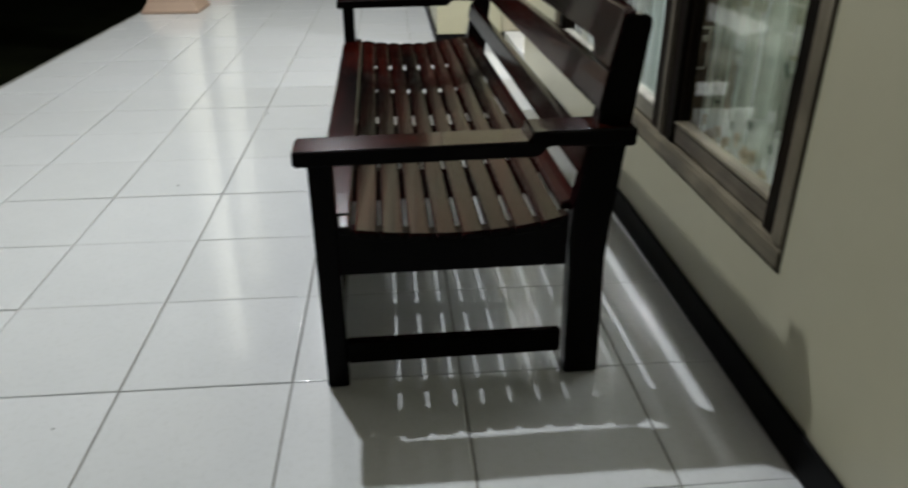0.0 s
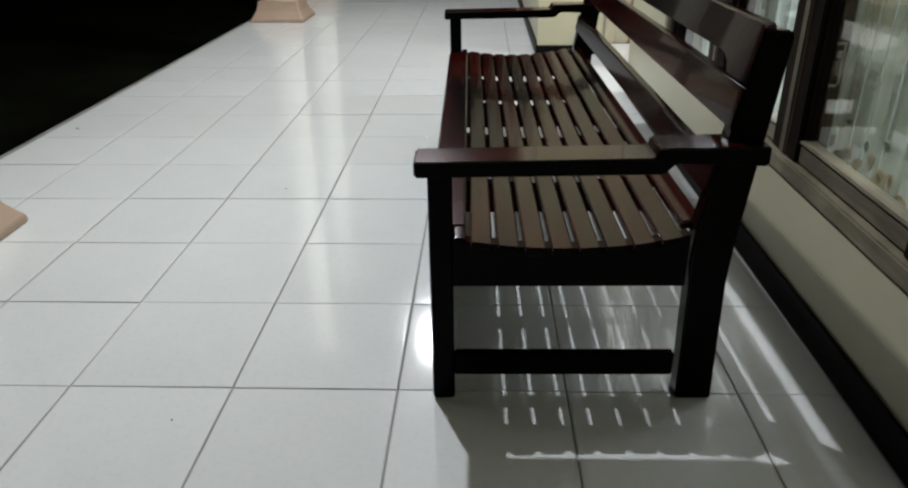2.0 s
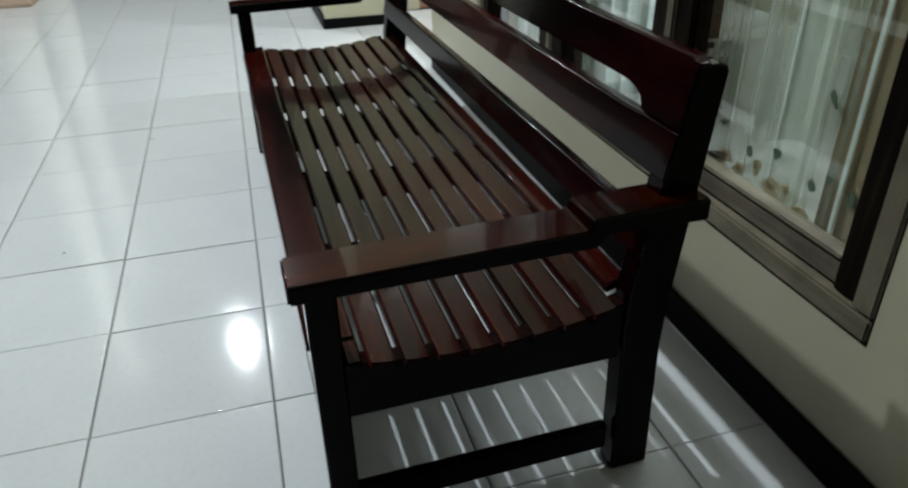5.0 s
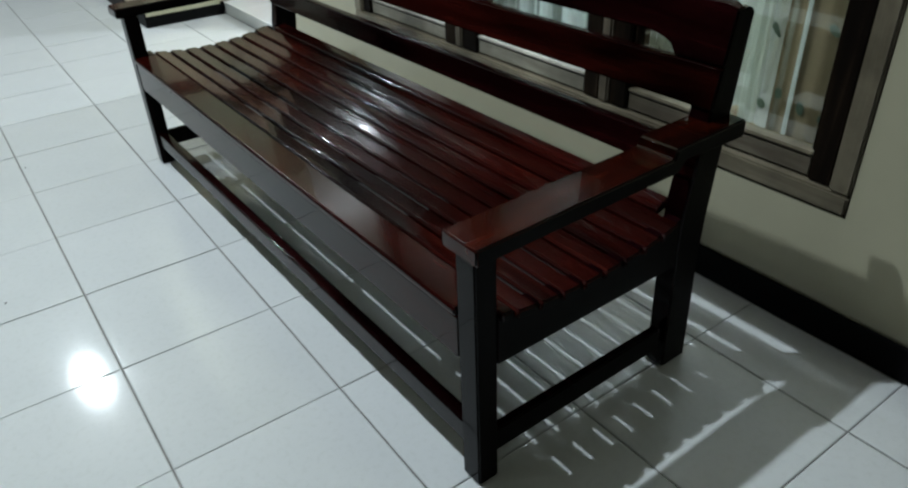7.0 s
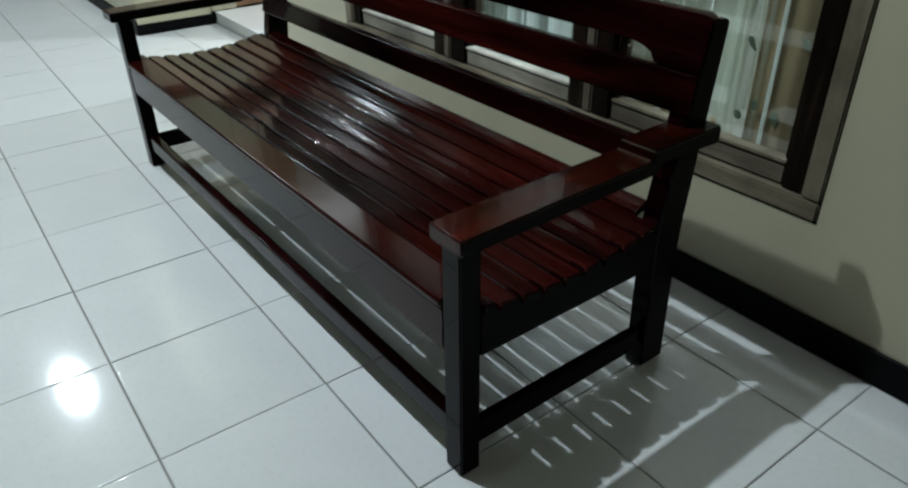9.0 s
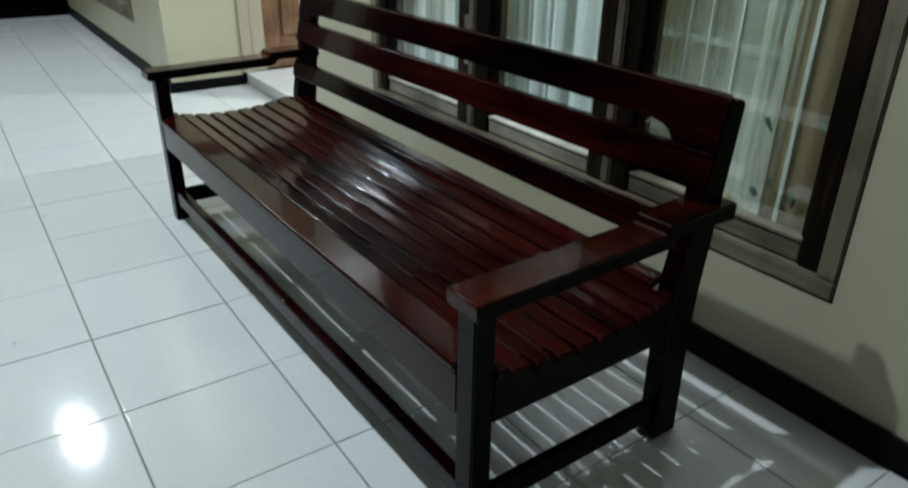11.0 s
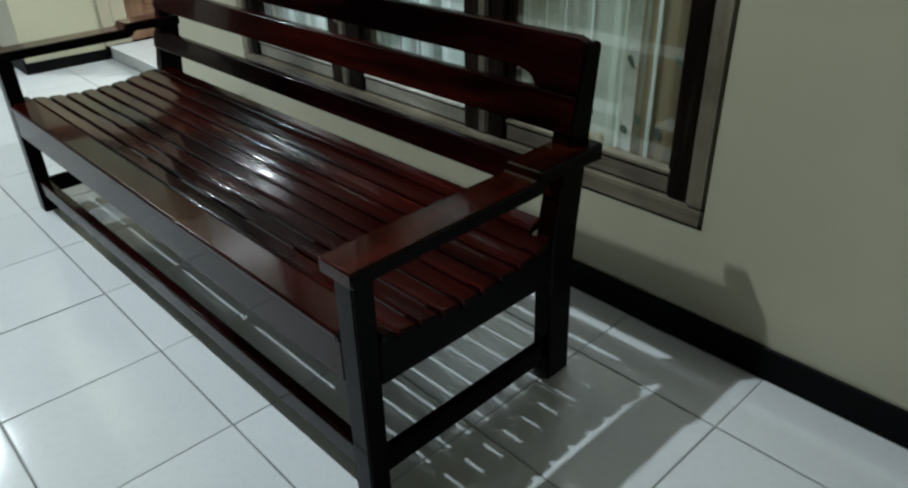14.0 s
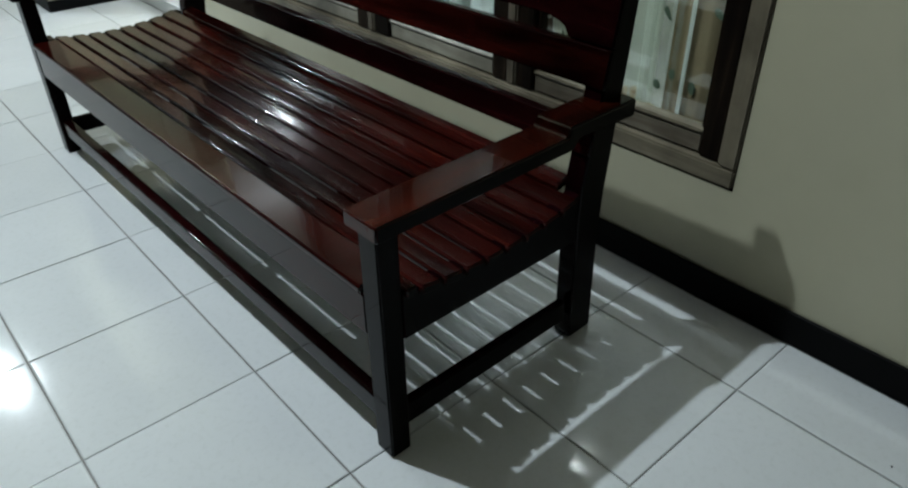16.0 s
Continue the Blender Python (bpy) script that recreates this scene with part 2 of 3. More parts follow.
def round_edges(data):
    """Smooth bevels between flat faces: each corner leans to its largest face."""
    total = [Vector((0, 0, 0)) for _ in data.vertices]
    for p in data.polygons:
        p.use_smooth = True
        for i in p.vertices:
            total[i] += p.normal * p.area ** 2
    data.normals_split_custom_set_from_vertices([n.normalized() for n in total])


def part(name, bm, mat, parent=None, label="", smooth=False):
    data = bpy.data.meshes.new(name)
    bm.to_mesh(data)
    bm.free()
    data.materials.append(mat)
    if smooth:
        for p in data.polygons:
            p.use_smooth = True
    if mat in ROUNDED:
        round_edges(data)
        # shade put into the colour: end faces and undersides turn black
        data.materials.append(SHADE_BLACK)
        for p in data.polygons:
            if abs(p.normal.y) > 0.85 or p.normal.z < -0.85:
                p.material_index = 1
    ob = new(name, data)
    ob.parent = parent
    return tagged(ob, label)


def setting(name, bm, mat, label, category):
    return tagged(part(name, bm, mat), label, category, kind="structure")


# ---- the large structure ----
WX = 1.045          # face of the long wall
FAR = 3.98          # face of the projecting wall
floor = setting("floor", boxed(-2.03, 1.12, -2.8, 7.78, -0.12, -0.0032), GROUT, "porch floor of glossy white square ceramic tiles with thin grey joints", "floor")
setting("ground", boxed(-60, 60, -60, 60, -0.6, -0.40), SOIL, "yard ground below the porch edge, coloured near-black for the night", "ground")
setting("porch_edge", boxed(-2.036, -2.03, -2.8, 7.78, -0.399, -0.006), WALL, "painted concrete edge of the raised porch floor", "edge")
# unseen ceiling, kept dark so little light bounces onto bench and floor
setting("ceiling", boxed(-2.6, 5.2, -3.0, 8.4, 3.82, 3.9), CEILING, "unseen porch ceiling, dark brown to limit bounced light", "ceiling")

W0, W1, S0, S1 = -0.167, 2.085, 0.333, 1.95       # outer limits of the window
wall = boxed(WX, WX + 0.14, -2.8, W0, 0, 3.82)
add_box(wall, WX, WX + 0.14, W1, 2.88, 0, 3.82)
add_box(wall, WX, WX + 0.14, W0, W1, 0, S0)
add_box(wall, WX, WX + 0.14, W0, W1, S1, 3.82)
setting("wall_east", wall, WALL, "long cream-painted plaster wall behind the bench", "wall")
block = boxed(0.597, 0.75, FAR, 4.78, 0, 3.82)
add_box(block, 0.597, 0.75, 6.92, 7.78, 0, 3.82)
add_box(block, 0.597, 0.75, 4.78, 6.92, 0, 0.34)
add_box(block, 0.597, 0.75, 4.78, 6.92, 1.6, 3.82)
front = boxed(0.75, 1.07, FAR, FAR + 0.14, 0, 3.82)
add_box(front, 1.07, 2.1, FAR, FAR + 0.14, 2.2, 3.82)
add_box(front, 2.1, 2.6, FAR, FAR + 0.14, 0, 3.82)
add_box(front, 0.75, 5.0, 7.66, 7.78, 0, 3.82)
setting("wall_projecting", block, WALL, "cream-painted wall corner that projects beside the entrance", "wall")
setting("wall_entrance", front, WALL, "cream-painted wall round the entrance door", "wall")
alcove = boxed(WX + 0.14, 2.6, 2.78, 2.88, 0, 3.82)
add_box(alcove, 2.5, 2.6, 2.88, FAR, 0, 3.82)
setting("wall_alcove", alcove, WALL, "cream-painted side walls of the entrance recess", "wall")
room = boxed(4.6, 4.7, -2.8, 7.66, 0, 3.82)
add_box(room, WX + 0.14, 4.6, -2.8, -2.7, 0, 3.82)
add_box(room, 2.6, 4.6, 2.78, 2.88, 0, 3.82)
setting("wall_room", room, WALL, "cream-painted inner walls of the lit front room", "wall")
setting("room_floor", boxed(WX + 0.141, 4.6, -2.7, 2.78, -0.1, 0.06), CERAMIC, "white tiled floor of the front room", "floor")
# backdrops added to close the yard, their near-black standing for night
setting("night_backdrop_near", boxed(-14, 12, -12.2, -12.0, -0.4, 2.6), NIGHT, "unseen near-black wall added to stand for the night beyond the open porch end", "wall")
setting("night_backdrop", boxed(-14, 12, 14.0, 14.2, -0.4, 3.0), NIGHT, "near-black wall added to stand for the night beyond the porch", "wall")

sk = boxed(WX - 0.010, WX, -2.8, 2.88, 0.0, 0.091, 0.003, 1)
setting("baseboard", sk, SKIRT, "low black glazed tile skirting along the cream wall", "skirting")
sk = boxed(0.587, 1.085, FAR - 0.010, FAR, 0.0, 0.066, 0.003, 1)
add_box(sk, 0.587, 0.597, FAR + 0.001, 7.78, 0.0, 0.085)
setting("baseboard_far", sk, SKIRT, "black tile skirting round the projecting wall", "skirting")

step = tagged(new("entrance_step"), "low white tiled entrance step before the wooden door", "step", kind="structure")
part("riser", boxed(1.095, 2.5, 2.89, FAR - 0.011, 0.0, 0.068), RISER, step, "pale cement riser")
for i in range(4):
    for j in range(3):
        part("tile", boxed(1.088 + 0.4 * i + 0.002, min(1.088 + 0.4 * i + 0.398, 2.498), 2.892 + 0.4 * j, min(2.892 + 0.4 * j + 0.397, FAR - 0.012), 0.068, 0.078, 0.002, 1), CERAMIC, step)


# ---- the window behind the bench ----
def window_unit():
    w = tagged(new("window_1"), "wide wooden casement window with weathered frame and three glass panes", "window", kind="structure")
    f = WX - 0.005
    # casing, set in a narrow dark joint in the plaster
    part("joint", boxed(WX - 0.001, WX + 0.02, W0 + 0.0005, W0 + 0.0032, S0, S1), BROWN_Z, w)
    part("joint", boxed(WX - 0.001, WX + 0.02, W0 + 0.004, W1, S0 + 0.0005, S0 + 0.004), BROWN_Y, w)
    part("casing", boxed(f, f + 0.09, W0 + 0.004, W0 + 0.054, S0 + 0.054, S1, 0.005), GREY_Z, w, "greyish weathered outer casing")
    part("casing", boxed(f, f + 0.09, W1 - 0.056, W1, S0 + 0.054, S1, 0.005), GREY_Z, w, "greyish weathered outer casing")
    part("casing", boxed(f - 0.001, f + 0.09, W0 + 0.004, W1, S0 + 0.004, S0 + 0.053, 0.005), GREY_Y, w, "greyish weathered bottom casing")
    part("casing", boxed(f - 0.001, f + 0.09, W0, W1, S1, S1 + 0.05, 0.005), GREY_Y, w, "greyish weathered top casing")
    y0, y1 = W0 + 0.058, W1 - 0.060
    g = f + 0.012
    part("jamb", boxed(g, g + 0.10, y0, y0 + 0.055, S0 + 0.056, S1 - 0.001, 0.003), BLACK_Z, w, "nearly black brown jamb")
    part("jamb", boxed(g, g + 0.10, y1 - 0.055, y1, S0 + 0.056, S1 - 0.001, 0.003), BLACK_Z, w, "nearly black brown jamb")
    edges = [y0 + 0.055]
    for a, c, b in ((0.520, 0.607, 0.690), (1.225, 1.330, 1.420)):
        part("mullion", boxed(g + 0.002, g + 0.042, a, c - 0.021, S0 + 0.056, S1 - 0.001, 0.004), BLACK_Z, w, "dark brown mullion")
        part("mullion_strip", boxed(g - 0.004, g + 0.080, c - 0.019, c + 0.019, S0 + 0.056, S1 - 0.001, 0.006), DULL_Z, w, "weathered brown cover strip")
        part("mullion", boxed(g + 0.002, g + 0.042, c + 0.021, b, S0 + 0.056, S1 - 0.001, 0.004), BROWN_Z, w, "dark brown mullion")
        for e0, e1 in ((a, c - 0.021), (c + 0.021, b)):
            part("reveal", boxed(g + 0.0425, g + 0.085, e0, e1, S0 + 0.056, S1 - 0.001, 0.003), REVEAL_Z, w, "inner reveal of the mullion, its lighter brown standing for room light")
        edges += [a, b]
    edges.append(y1 - 0.055)
    for a, b in zip(edges[::2], edges[1::2]):
        sash = part("sash", boxed(g + 0.010, g + 0.050, a + 0.002, b - 0.002, S0 + 0.057, S0 + 0.110, 0.005), DULL_Y if a < 0.3 else WORN_Y, w, "soiled grey-brown bottom rail of the sash")
        part("bead", boxed(g + 0.005, g + 0.050, a + 0.003, b - 0.003, S0 + 0.1105, S0 + 0.120, 0.003), GREY_Y if a < 0.3 else PALE_Y, sash, "pale worn glazing bead")
        part("stile", boxed(g + 0.016, g + 0.048, a + 0.002, a + 0.014, S0 + 0.121, S1 - 0.06, 0.003), BLACK_Z, sash)
        part("stile", boxed(g + 0.016, g + 0.048, b - 0.014, b - 0.002, S0 + 0.121, S1 - 0.06, 0.003), BLACK_Z, sash)
        part("top_rail", boxed(g + 0.016, g + 0.048, a + 0.002, b - 0.002, S1 - 0.058, S1 - 0.004, 0.004), BROWN_Y, sash)
        pane = part("pane", boxed(g + 0.030, g + 0.034, a + 0.013, b - 0.013, S0 + 0.119, S1 - 0.057), GLASS, sash, "clear glass pane")
        pane.visible_shadow = False
    # worn steel stay on the inner reveal: a long ring with a pivot and a peg
    stay = boxed(g + 0.046, g + 0.051, 0.514, 0.5185, 0.595, 0.712, 0.0015, 1)
    add_box(stay, g + 0.072, g + 0.077, 0.514, 0.5185, 0.605, 0.705)
    add_box(stay, g + 0.0515, g + 0.0765, 0.514, 0.5185, 0.7055, 0.712)
    add_box(stay, g + 0.0515, g + 0.0715, 0.514, 0.5185, 0.598, 0.604)
    add_box(stay, g + 0.056, g + 0.068, 0.512, 0.5180, 0.672, 0.690)
    part("window_stay", stay, PALE_Y, w, "pale worn metal window stay")
    part("latch_plate", boxed(g - 0.002, g + 0.004, 1.345, 1.375, 0.62, 0.80, 0.003), STEEL, w, "narrow steel latch plate")
    return w


window_unit()


def curtain(y0, y1, x, mat, label, waves, seed, deep=0.016):
    rnd = random.Random(seed)
    bm = bmesh.new()
    n = waves * 10
    rows = []
    ph = [rnd.uniform(0, 6.28) for _ in range(3)]
    for k in range(13):
        z = 0.36 + 1.55 * k / 12
        row = []
        for i in range(n + 1):
            u = i / n
            d = deep * math.sin(u * waves * 6.283 + ph[0] + 0.3 * math.sin(z * 3 + ph[1])) + deep * 0.6 * math.sin(u * waves * 2.3 * 6.283 + ph[2] + 0.5 * z)
            row.append(bm.verts.new((x + d, y0 + (y1 - y0) * u, z)))
        rows.append(row)
    for a, b in zip(rows, rows[1:]):
        for i in range(n):
            bm.faces.new((a[i], a[i + 1], b[i + 1], b[i]))
    return tagged(part("curtain", bm, mat, None, "", True), label, "curtain")


def blob(y, z, w, h, lobes, seed, x, tilt=0.0):
    """A small printed shape, wavy in outline, just before the cloth."""
    rnd = random.Random(seed)
    pts = []
    for i in range(18):
        a = 6.2832 * i / 18
        r = 1 + 0.18 * math.sin(lobes * a + rnd.uniform(0, 0.6)) + rnd.uniform(-0.06, 0.06)
        u, v = w * r * math.cos(a), h * r * math.sin(a)
        pts.append((y + u * math.cos(tilt) - v * math.sin(tilt), z + u * math.sin(tilt) + v * math.cos(tilt)))
    return prism(pts, 0, x, x + 0.002)


curtain(0.62, 1.30, 1.20, CURTAIN, "white sheer curtain hanging in folds behind the window glass", 6, 3)
curtain(1.34, 2.03, 1.21, CURTAIN, "white sheer curtain hanging in folds behind the window glass", 7, 5)
net = curtain(0.125, 0.60, 1.172, VOILE, "thin pale green voile curtain printed with ochre flowers", 2, 8, 0.005)
rnd = random.Random(21)
for k, (y, z, w, h) in enumerate(((0.486, 0.415, 0.040, 0.024), (0.450, 0.440, 0.022, 0.018), (0.277, 0.430, 0.030, 0.024), (0.225, 0.440, 0.020, 0.022), (0.181, 0.418, 0.030, 0.009), (0.395, 0.428, 0.024, 0.014), (0.335, 0.455, 0.012, 0.020), (0.545, 0.445, 0.014, 0.020))):
    part("flower_print", blob(y, z, w, h, 3 + k % 3, k, 1.1590, rnd.uniform(-0.5, 0.5)), PETAL, net, "ochre printed flower")
    part("flower_heart", blob(y + 0.004, z + 0.003, w * 0.4, h * 0.4, 3, k + 20, 1.1575, rnd.uniform(-0.8, 0.8)), OCHRE, net, "darker ochre flower heart")
for k, (y, z, w, h) in enumerate(((0.370, 0.482, 0.011, 0.012), (0.280, 0.511, 0.013, 0.012), (0.162, 0.486, 0.011, 0.013), (0.479, 0.515, 0.014, 0.006), (0.500, 0.548, 0.003, 0.010), (0.159, 0.676, 0.007, 0.020), (0.205, 0.545, 0.012, 0.004))):
    part("leaf_print", blob(y, z, w, h, 2 + k % 2, k + 40, 1.1585, 0.4 - 0.2 * k), LEAF, net, "dark green printed leaf")
for y, w in ((0.385, 0.0022), (0.293, 0.0036), (0.455, 0.0018)):
    part("pleat", prism([(1.1600, y - w), (1.1640, y - w * 0.8), (1.1650, y + w * 0.8), (1.1610, y + w)], 2, 0.40, 1.88), PLEAT, net, "narrow white pleat edge")
tan = curtain(-0.10, 0.145, 1.176, DRAPE, "olive tan drape gathered at the side of the window", 2, 9, 0.007)
for k, (y, z) in enumerate(((0.124, 0.522), (0.060, 0.500), (0.000, 0.485), (0.02, 0.70))):
    part("leaf_print", blob(y, z, 0.010, 0.013 + 0.004 * (k % 2), 2, 61 + k, 1.1640, 0.4 - 0.3 * k), LEAF, tan, "dark green printed leaf")
part("pleat", prism([(1.1585, 0.081), (1.1630, 0.082), (1.1630, 0.091), (1.1585, 0.092)], 2, 0.40, 1.88), PLEAT, tan, "narrow white pleat edge")
curtain(0.180, 0.222, 1.1575, VOILE, "narrow bluish white sheer strip hanging beside the tan drape", 1, 14, 0.003)


def room_cabinet(x, y, w, d, h):
    """A white cabinet that shows dimly through the curtains."""
    c = tagged(new("cabinet"), "white painted cabinet standing inside the lit front room", "cabinet")
    c.location = (x, y, 0.06)
    part("carcass", boxed(0.02, d, 0, w, 0.06, h, 0.006), WHITE, c)
    part("plinth", boxed(0.05, d - 0.02, 0.02, w - 0.02, 0, 0.059), BROWN_Y, c)
    for k in range(2):
        door = part("door", boxed(0.0, 0.019, 0.006 + k * w / 2, w / 2 - 0.006 + k * w / 2, 0.08, h - 0.02, 0.004), WHITE, c)
        part("handle", boxed(-0.02, -0.001, w / 2 - 0.05 + k * 0.09, w / 2 - 0.04 + k * 0.09, h / 2 - 0.08, h / 2 + 0.08, 0.003), STEEL, door, "small steel handle")
    return c


room_cabinet(2.9, -0.55, 0.9, 0.45, 0.85)
room_cabinet(3.6, 0.75, 0.8, 0.5, 1.25)


def shelf_unit(x, y):
    """A pale rack inside the room, dim behind the voile."""
    c = tagged(new("shelf_unit"), "white painted open shelf unit inside the front room", "shelf")
    c.location = (x, y, 0.06)
    for px in (0, 0.27):
        for py in (0, 0.67):
            part("post", boxed(px, px + 0.03, py, py + 0.03, 0, 1.30, 0.003), WHITE, c)
    for z in (0.31, 0.55, 0.78, 1.14):
        part("shelf", boxed(-0.004, 0.304, -0.004, 0.704, z, z + 0.03, 0.003), WHITE, c)
    return c


shelf_unit(2.25, 0.80)


def storage_box(x, y, z, w, h, mat, label):
    b = tagged(new("storage_box"), label, "box", "boxes on the shelf unit")
    b.location = (x, y, z)
    part("body", boxed(0, 0.22, 0, w, 0, h, 0.006), mat, b)
    part("lid", boxed(-0.006, 0.226, -0.006, w + 0.006, h, h + 0.025, 0.005), WHITE, b, "white lid")
    return b


storage_box(2.28, 0.86, 0.641, 0.24, 0.14, DRAPE, "olive storage box with a white lid on the shelf")
storage_box(2.28, 1.22, 0.871, 0.26, 0.15, TERRACOTTA, "tan storage box with a white lid on the shelf")


def crate(x, y, z):
    """A dark plastic crate with rows of pale square holes showing."""
    c = tagged(new("crate"), "dark plastic crate with pale square perforations on the shelf", "crate", "boxes on the shelf unit")
    c.location = (x, y, z)
    part("body", boxed(0, 0.22, 0, 0.24, 0, 0.16, 0.008), NIGHT, c)
    for i in range(4):
        for j in range(3):
            part("hole", boxed(-0.003, 0.004, 0.035 + 0.05 * i, 0.053 + 0.05 * i, 0.03 + 0.045 * j, 0.046 + 0.045 * j), WHITE, c)
    return c


crate(2.27, 0.83, 0.871)


def low_table(x, y, w, d, h):
    """A low white table by the inner wall."""
    c = tagged(new("low_table"), "low white painted table inside the front room", "table")
    c.location = (x, y, 0.06)
    part("tabletop", boxed(0, d, 0, w, h - 0.035, h, 0.005), WHITE, c)
    for lx in (0.02, d - 0.06):
        for ly in (0.02, w - 0.06):
            part("leg", boxed(lx, lx + 0.04, ly, ly + 0.04, 0, h - 0.0355, 0.003), WHITE, c)
    return c


low_table(1.72, 1.42, 1.05, 0.45, 0.40)
storage_box(1.78, 1.92, 0.06, 0.22, 0.24, TERRACOTTA, "tan storage box with a white lid under the low table")
storage_box(1.82, 1.56, 0.06, 0.20, 0.26, GROUT, "grey storage box with a white lid under the low table")


# ---- far window in the projecting wall ----
fw = tagged(new("window_2"), "dark three-light window with a grey wooden frame in the projecting wall", "window", kind="structure")
part("sill", boxed(0.588, 0.70, 4.785, 6.915, 0.342, 0.425, 0.005), GREY_Y, fw, "grey wooden sill")
for a, b in ((4.785, 4.90), (5.42, 5.53), (6.04, 6.14), (6.82, 6.915)):
    part("post", boxed(0.592, 0.70, a, b, 0.426, 1.52, 0.004), DULL_Z, fw, "soiled grey-brown post")
part("head", boxed(0.588, 0.70, 4.785, 6.915, 1.521, 1.598, 0.004), GREY_Y, fw, "grey wooden head")
for a, b in ((4.90, 5.42), (5.53, 6.04), (6.14, 6.82)):
    part("pane", boxed(0.640, 0.644, a + 0.001, b - 0.001, 0.426, 1.52), GLASS, fw, "dark glass pane")
# backing added behind the panes, near-black in place of an unlit room
setting("wall_behind_far_window", boxed(0.9, 0.95, 4.5, 7.5, 0, 2.4), NIGHT, "near-black backing that stands for the unlit room behind the far window", "wall")


# ---- entrance door ----
dr = tagged(new("door_1"), "brown panelled teak door in a pale weathered frame", "door", kind="structure")
part("architrave", boxed(1.070, 1.150, FAR - 0.016, FAR + 0.10, 0.079, 2.2, 0.006), DOORFRAME, dr, "pale weathered outer frame")
part("frame", boxed(1.151, 1.245, FAR - 0.004, FAR + 0.10, 0.079, 2.12, 0.004), DOORFRAME, dr, "weathered inner frame")
part("frame", boxed(2.0, 2.1, FAR - 0.004, FAR + 0.10, 0.079, 2.12, 0.004), DOORFRAME, dr)
part("head", boxed(1.151, 2.1, FAR - 0.004, FAR + 0.10, 2.121, 2.2, 0.004), DOORFRAME, dr)
leaf = part("leaf", boxed(1.246, 1.999, FAR + 0.034, FAR + 0.06, 0.08, 2.12), TEAK_Z, dr, "brown teak leaf")
for a, b in ((1.247, 1.36), (1.57, 1.67), (1.88, 1.998)):
    part("stile", boxed(a, b, FAR + 0.012, FAR + 0.034, 0.081, 2.119, 0.005), TEAK_Z, leaf)
for z0, z1 in ((0.081, 0.25), (0.95, 1.08), (1.98, 2.119)):
    for a, b in ((1.361, 1.569), (1.671, 1.879)):
        part("rail", boxed(a, b, FAR + 0.013, FAR + 0.034, z0, z1, 0.005), TEAK_X, leaf)
for z0, z1 in ((0.29, 0.91), (1.12, 1.94)):
    for a, b in ((1.385, 1.545), (1.695, 1.855)):
        part("panel", boxed(a, b, FAR + 0.018, FAR + 0.034, z0, z1, 0.012, 1), TEAK_Z, leaf)


# ---- columns ----
def column(x, y):
    c = tagged(new("column"), "white fluted porch column on a square tan plinth", "column", "porch columns", "structure")
    c.location = (x, y, 0)
    bm = bmesh.new()
    prof = [(0.250, 0.0), (0.250, 0.030), (0.240, 0.040), (0.205, 0.095), (0.188, 0.150), (0.185, 0.185)]
    rings = [[bm.verts.new((sx * r, sy * r, z)) for sx, sy in ((-1, -1), (1, -1), (1, 1), (-1, 1))] for r, z in prof]
    for a, b in zip(rings, rings[1:]):
        for i in range(4):
            j = (i + 1) % 4
            bm.faces.new((a[i], a[j], b[j], b[i]))
    bm.faces.new(rings[-1])
    bm.faces.new(rings[0][::-1])
    part("plinth", soften(bm, 0.006, 1), TERRACOTTA, c, "tan square plinth with sloping sides")
    bm = bmesh.new()
    n = 96
    lo, hi = [], []
    for i in range(n):
        a = 6.28318 * i / n
        r = 0.162 - 0.010 * (0.5 + 0.5 * math.cos(a * 16)) ** 2
        lo.append(bm.verts.new((r * math.cos(a), r * math.sin(a), 0.185)))
        hi.append(bm.verts.new((r * 0.92 * math.cos(a), r * 0.92 * math.sin(a), 3.66)))
    for i in range(n):
        j = (i + 1) % n
        bm.faces.new((lo[i], lo[j], hi[j], hi[i]))
    part("shaft", bm, SHAFT, c, "white fluted shaft")
    part("capital", boxed(-0.2, 0.2, -0.2, 0.2, 3.66, 3.82, 0.01), SHAFT, c)
    return c


for y in (0.73, 5.78, 7.50):
    column(-1.715, y)


# ---- the bench ----
LENGTH = 2.014
bench = tagged(new("bench"), "long dark red-brown varnished slatted wooden bench with armrests by the wall", "bench")
bench.matrix_world = pose(0.088, -0.030, 0, 0, 0, 0.95) @ pose(-0.088, 0, 0)


def both_ends(name, make, mat):
    """The same part at the near end and, mirrored, at the far end."""
    a = part(name, make(), mat, bench)
    bm = make()
    for v in bm.verts:
        v.co.y = LENGTH - v.co.y
    bmesh.ops.reverse_faces(bm, faces=bm.faces[:])
    return a, part(name, bm, mat, bench)


def front_x(z):
    """The front edge of the leaning back post."""
    return 0.640 + 0.190 * (z - 0.43)


def seat_z(x):
    """The top of the scooped seat."""
    return 0.394 + 0.42 * (x - 0.375) ** 2 + (0.25 * (x - 0.52) ** 2 if x > 0.52 else 0)


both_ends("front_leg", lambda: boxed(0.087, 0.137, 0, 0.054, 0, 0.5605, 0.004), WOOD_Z)
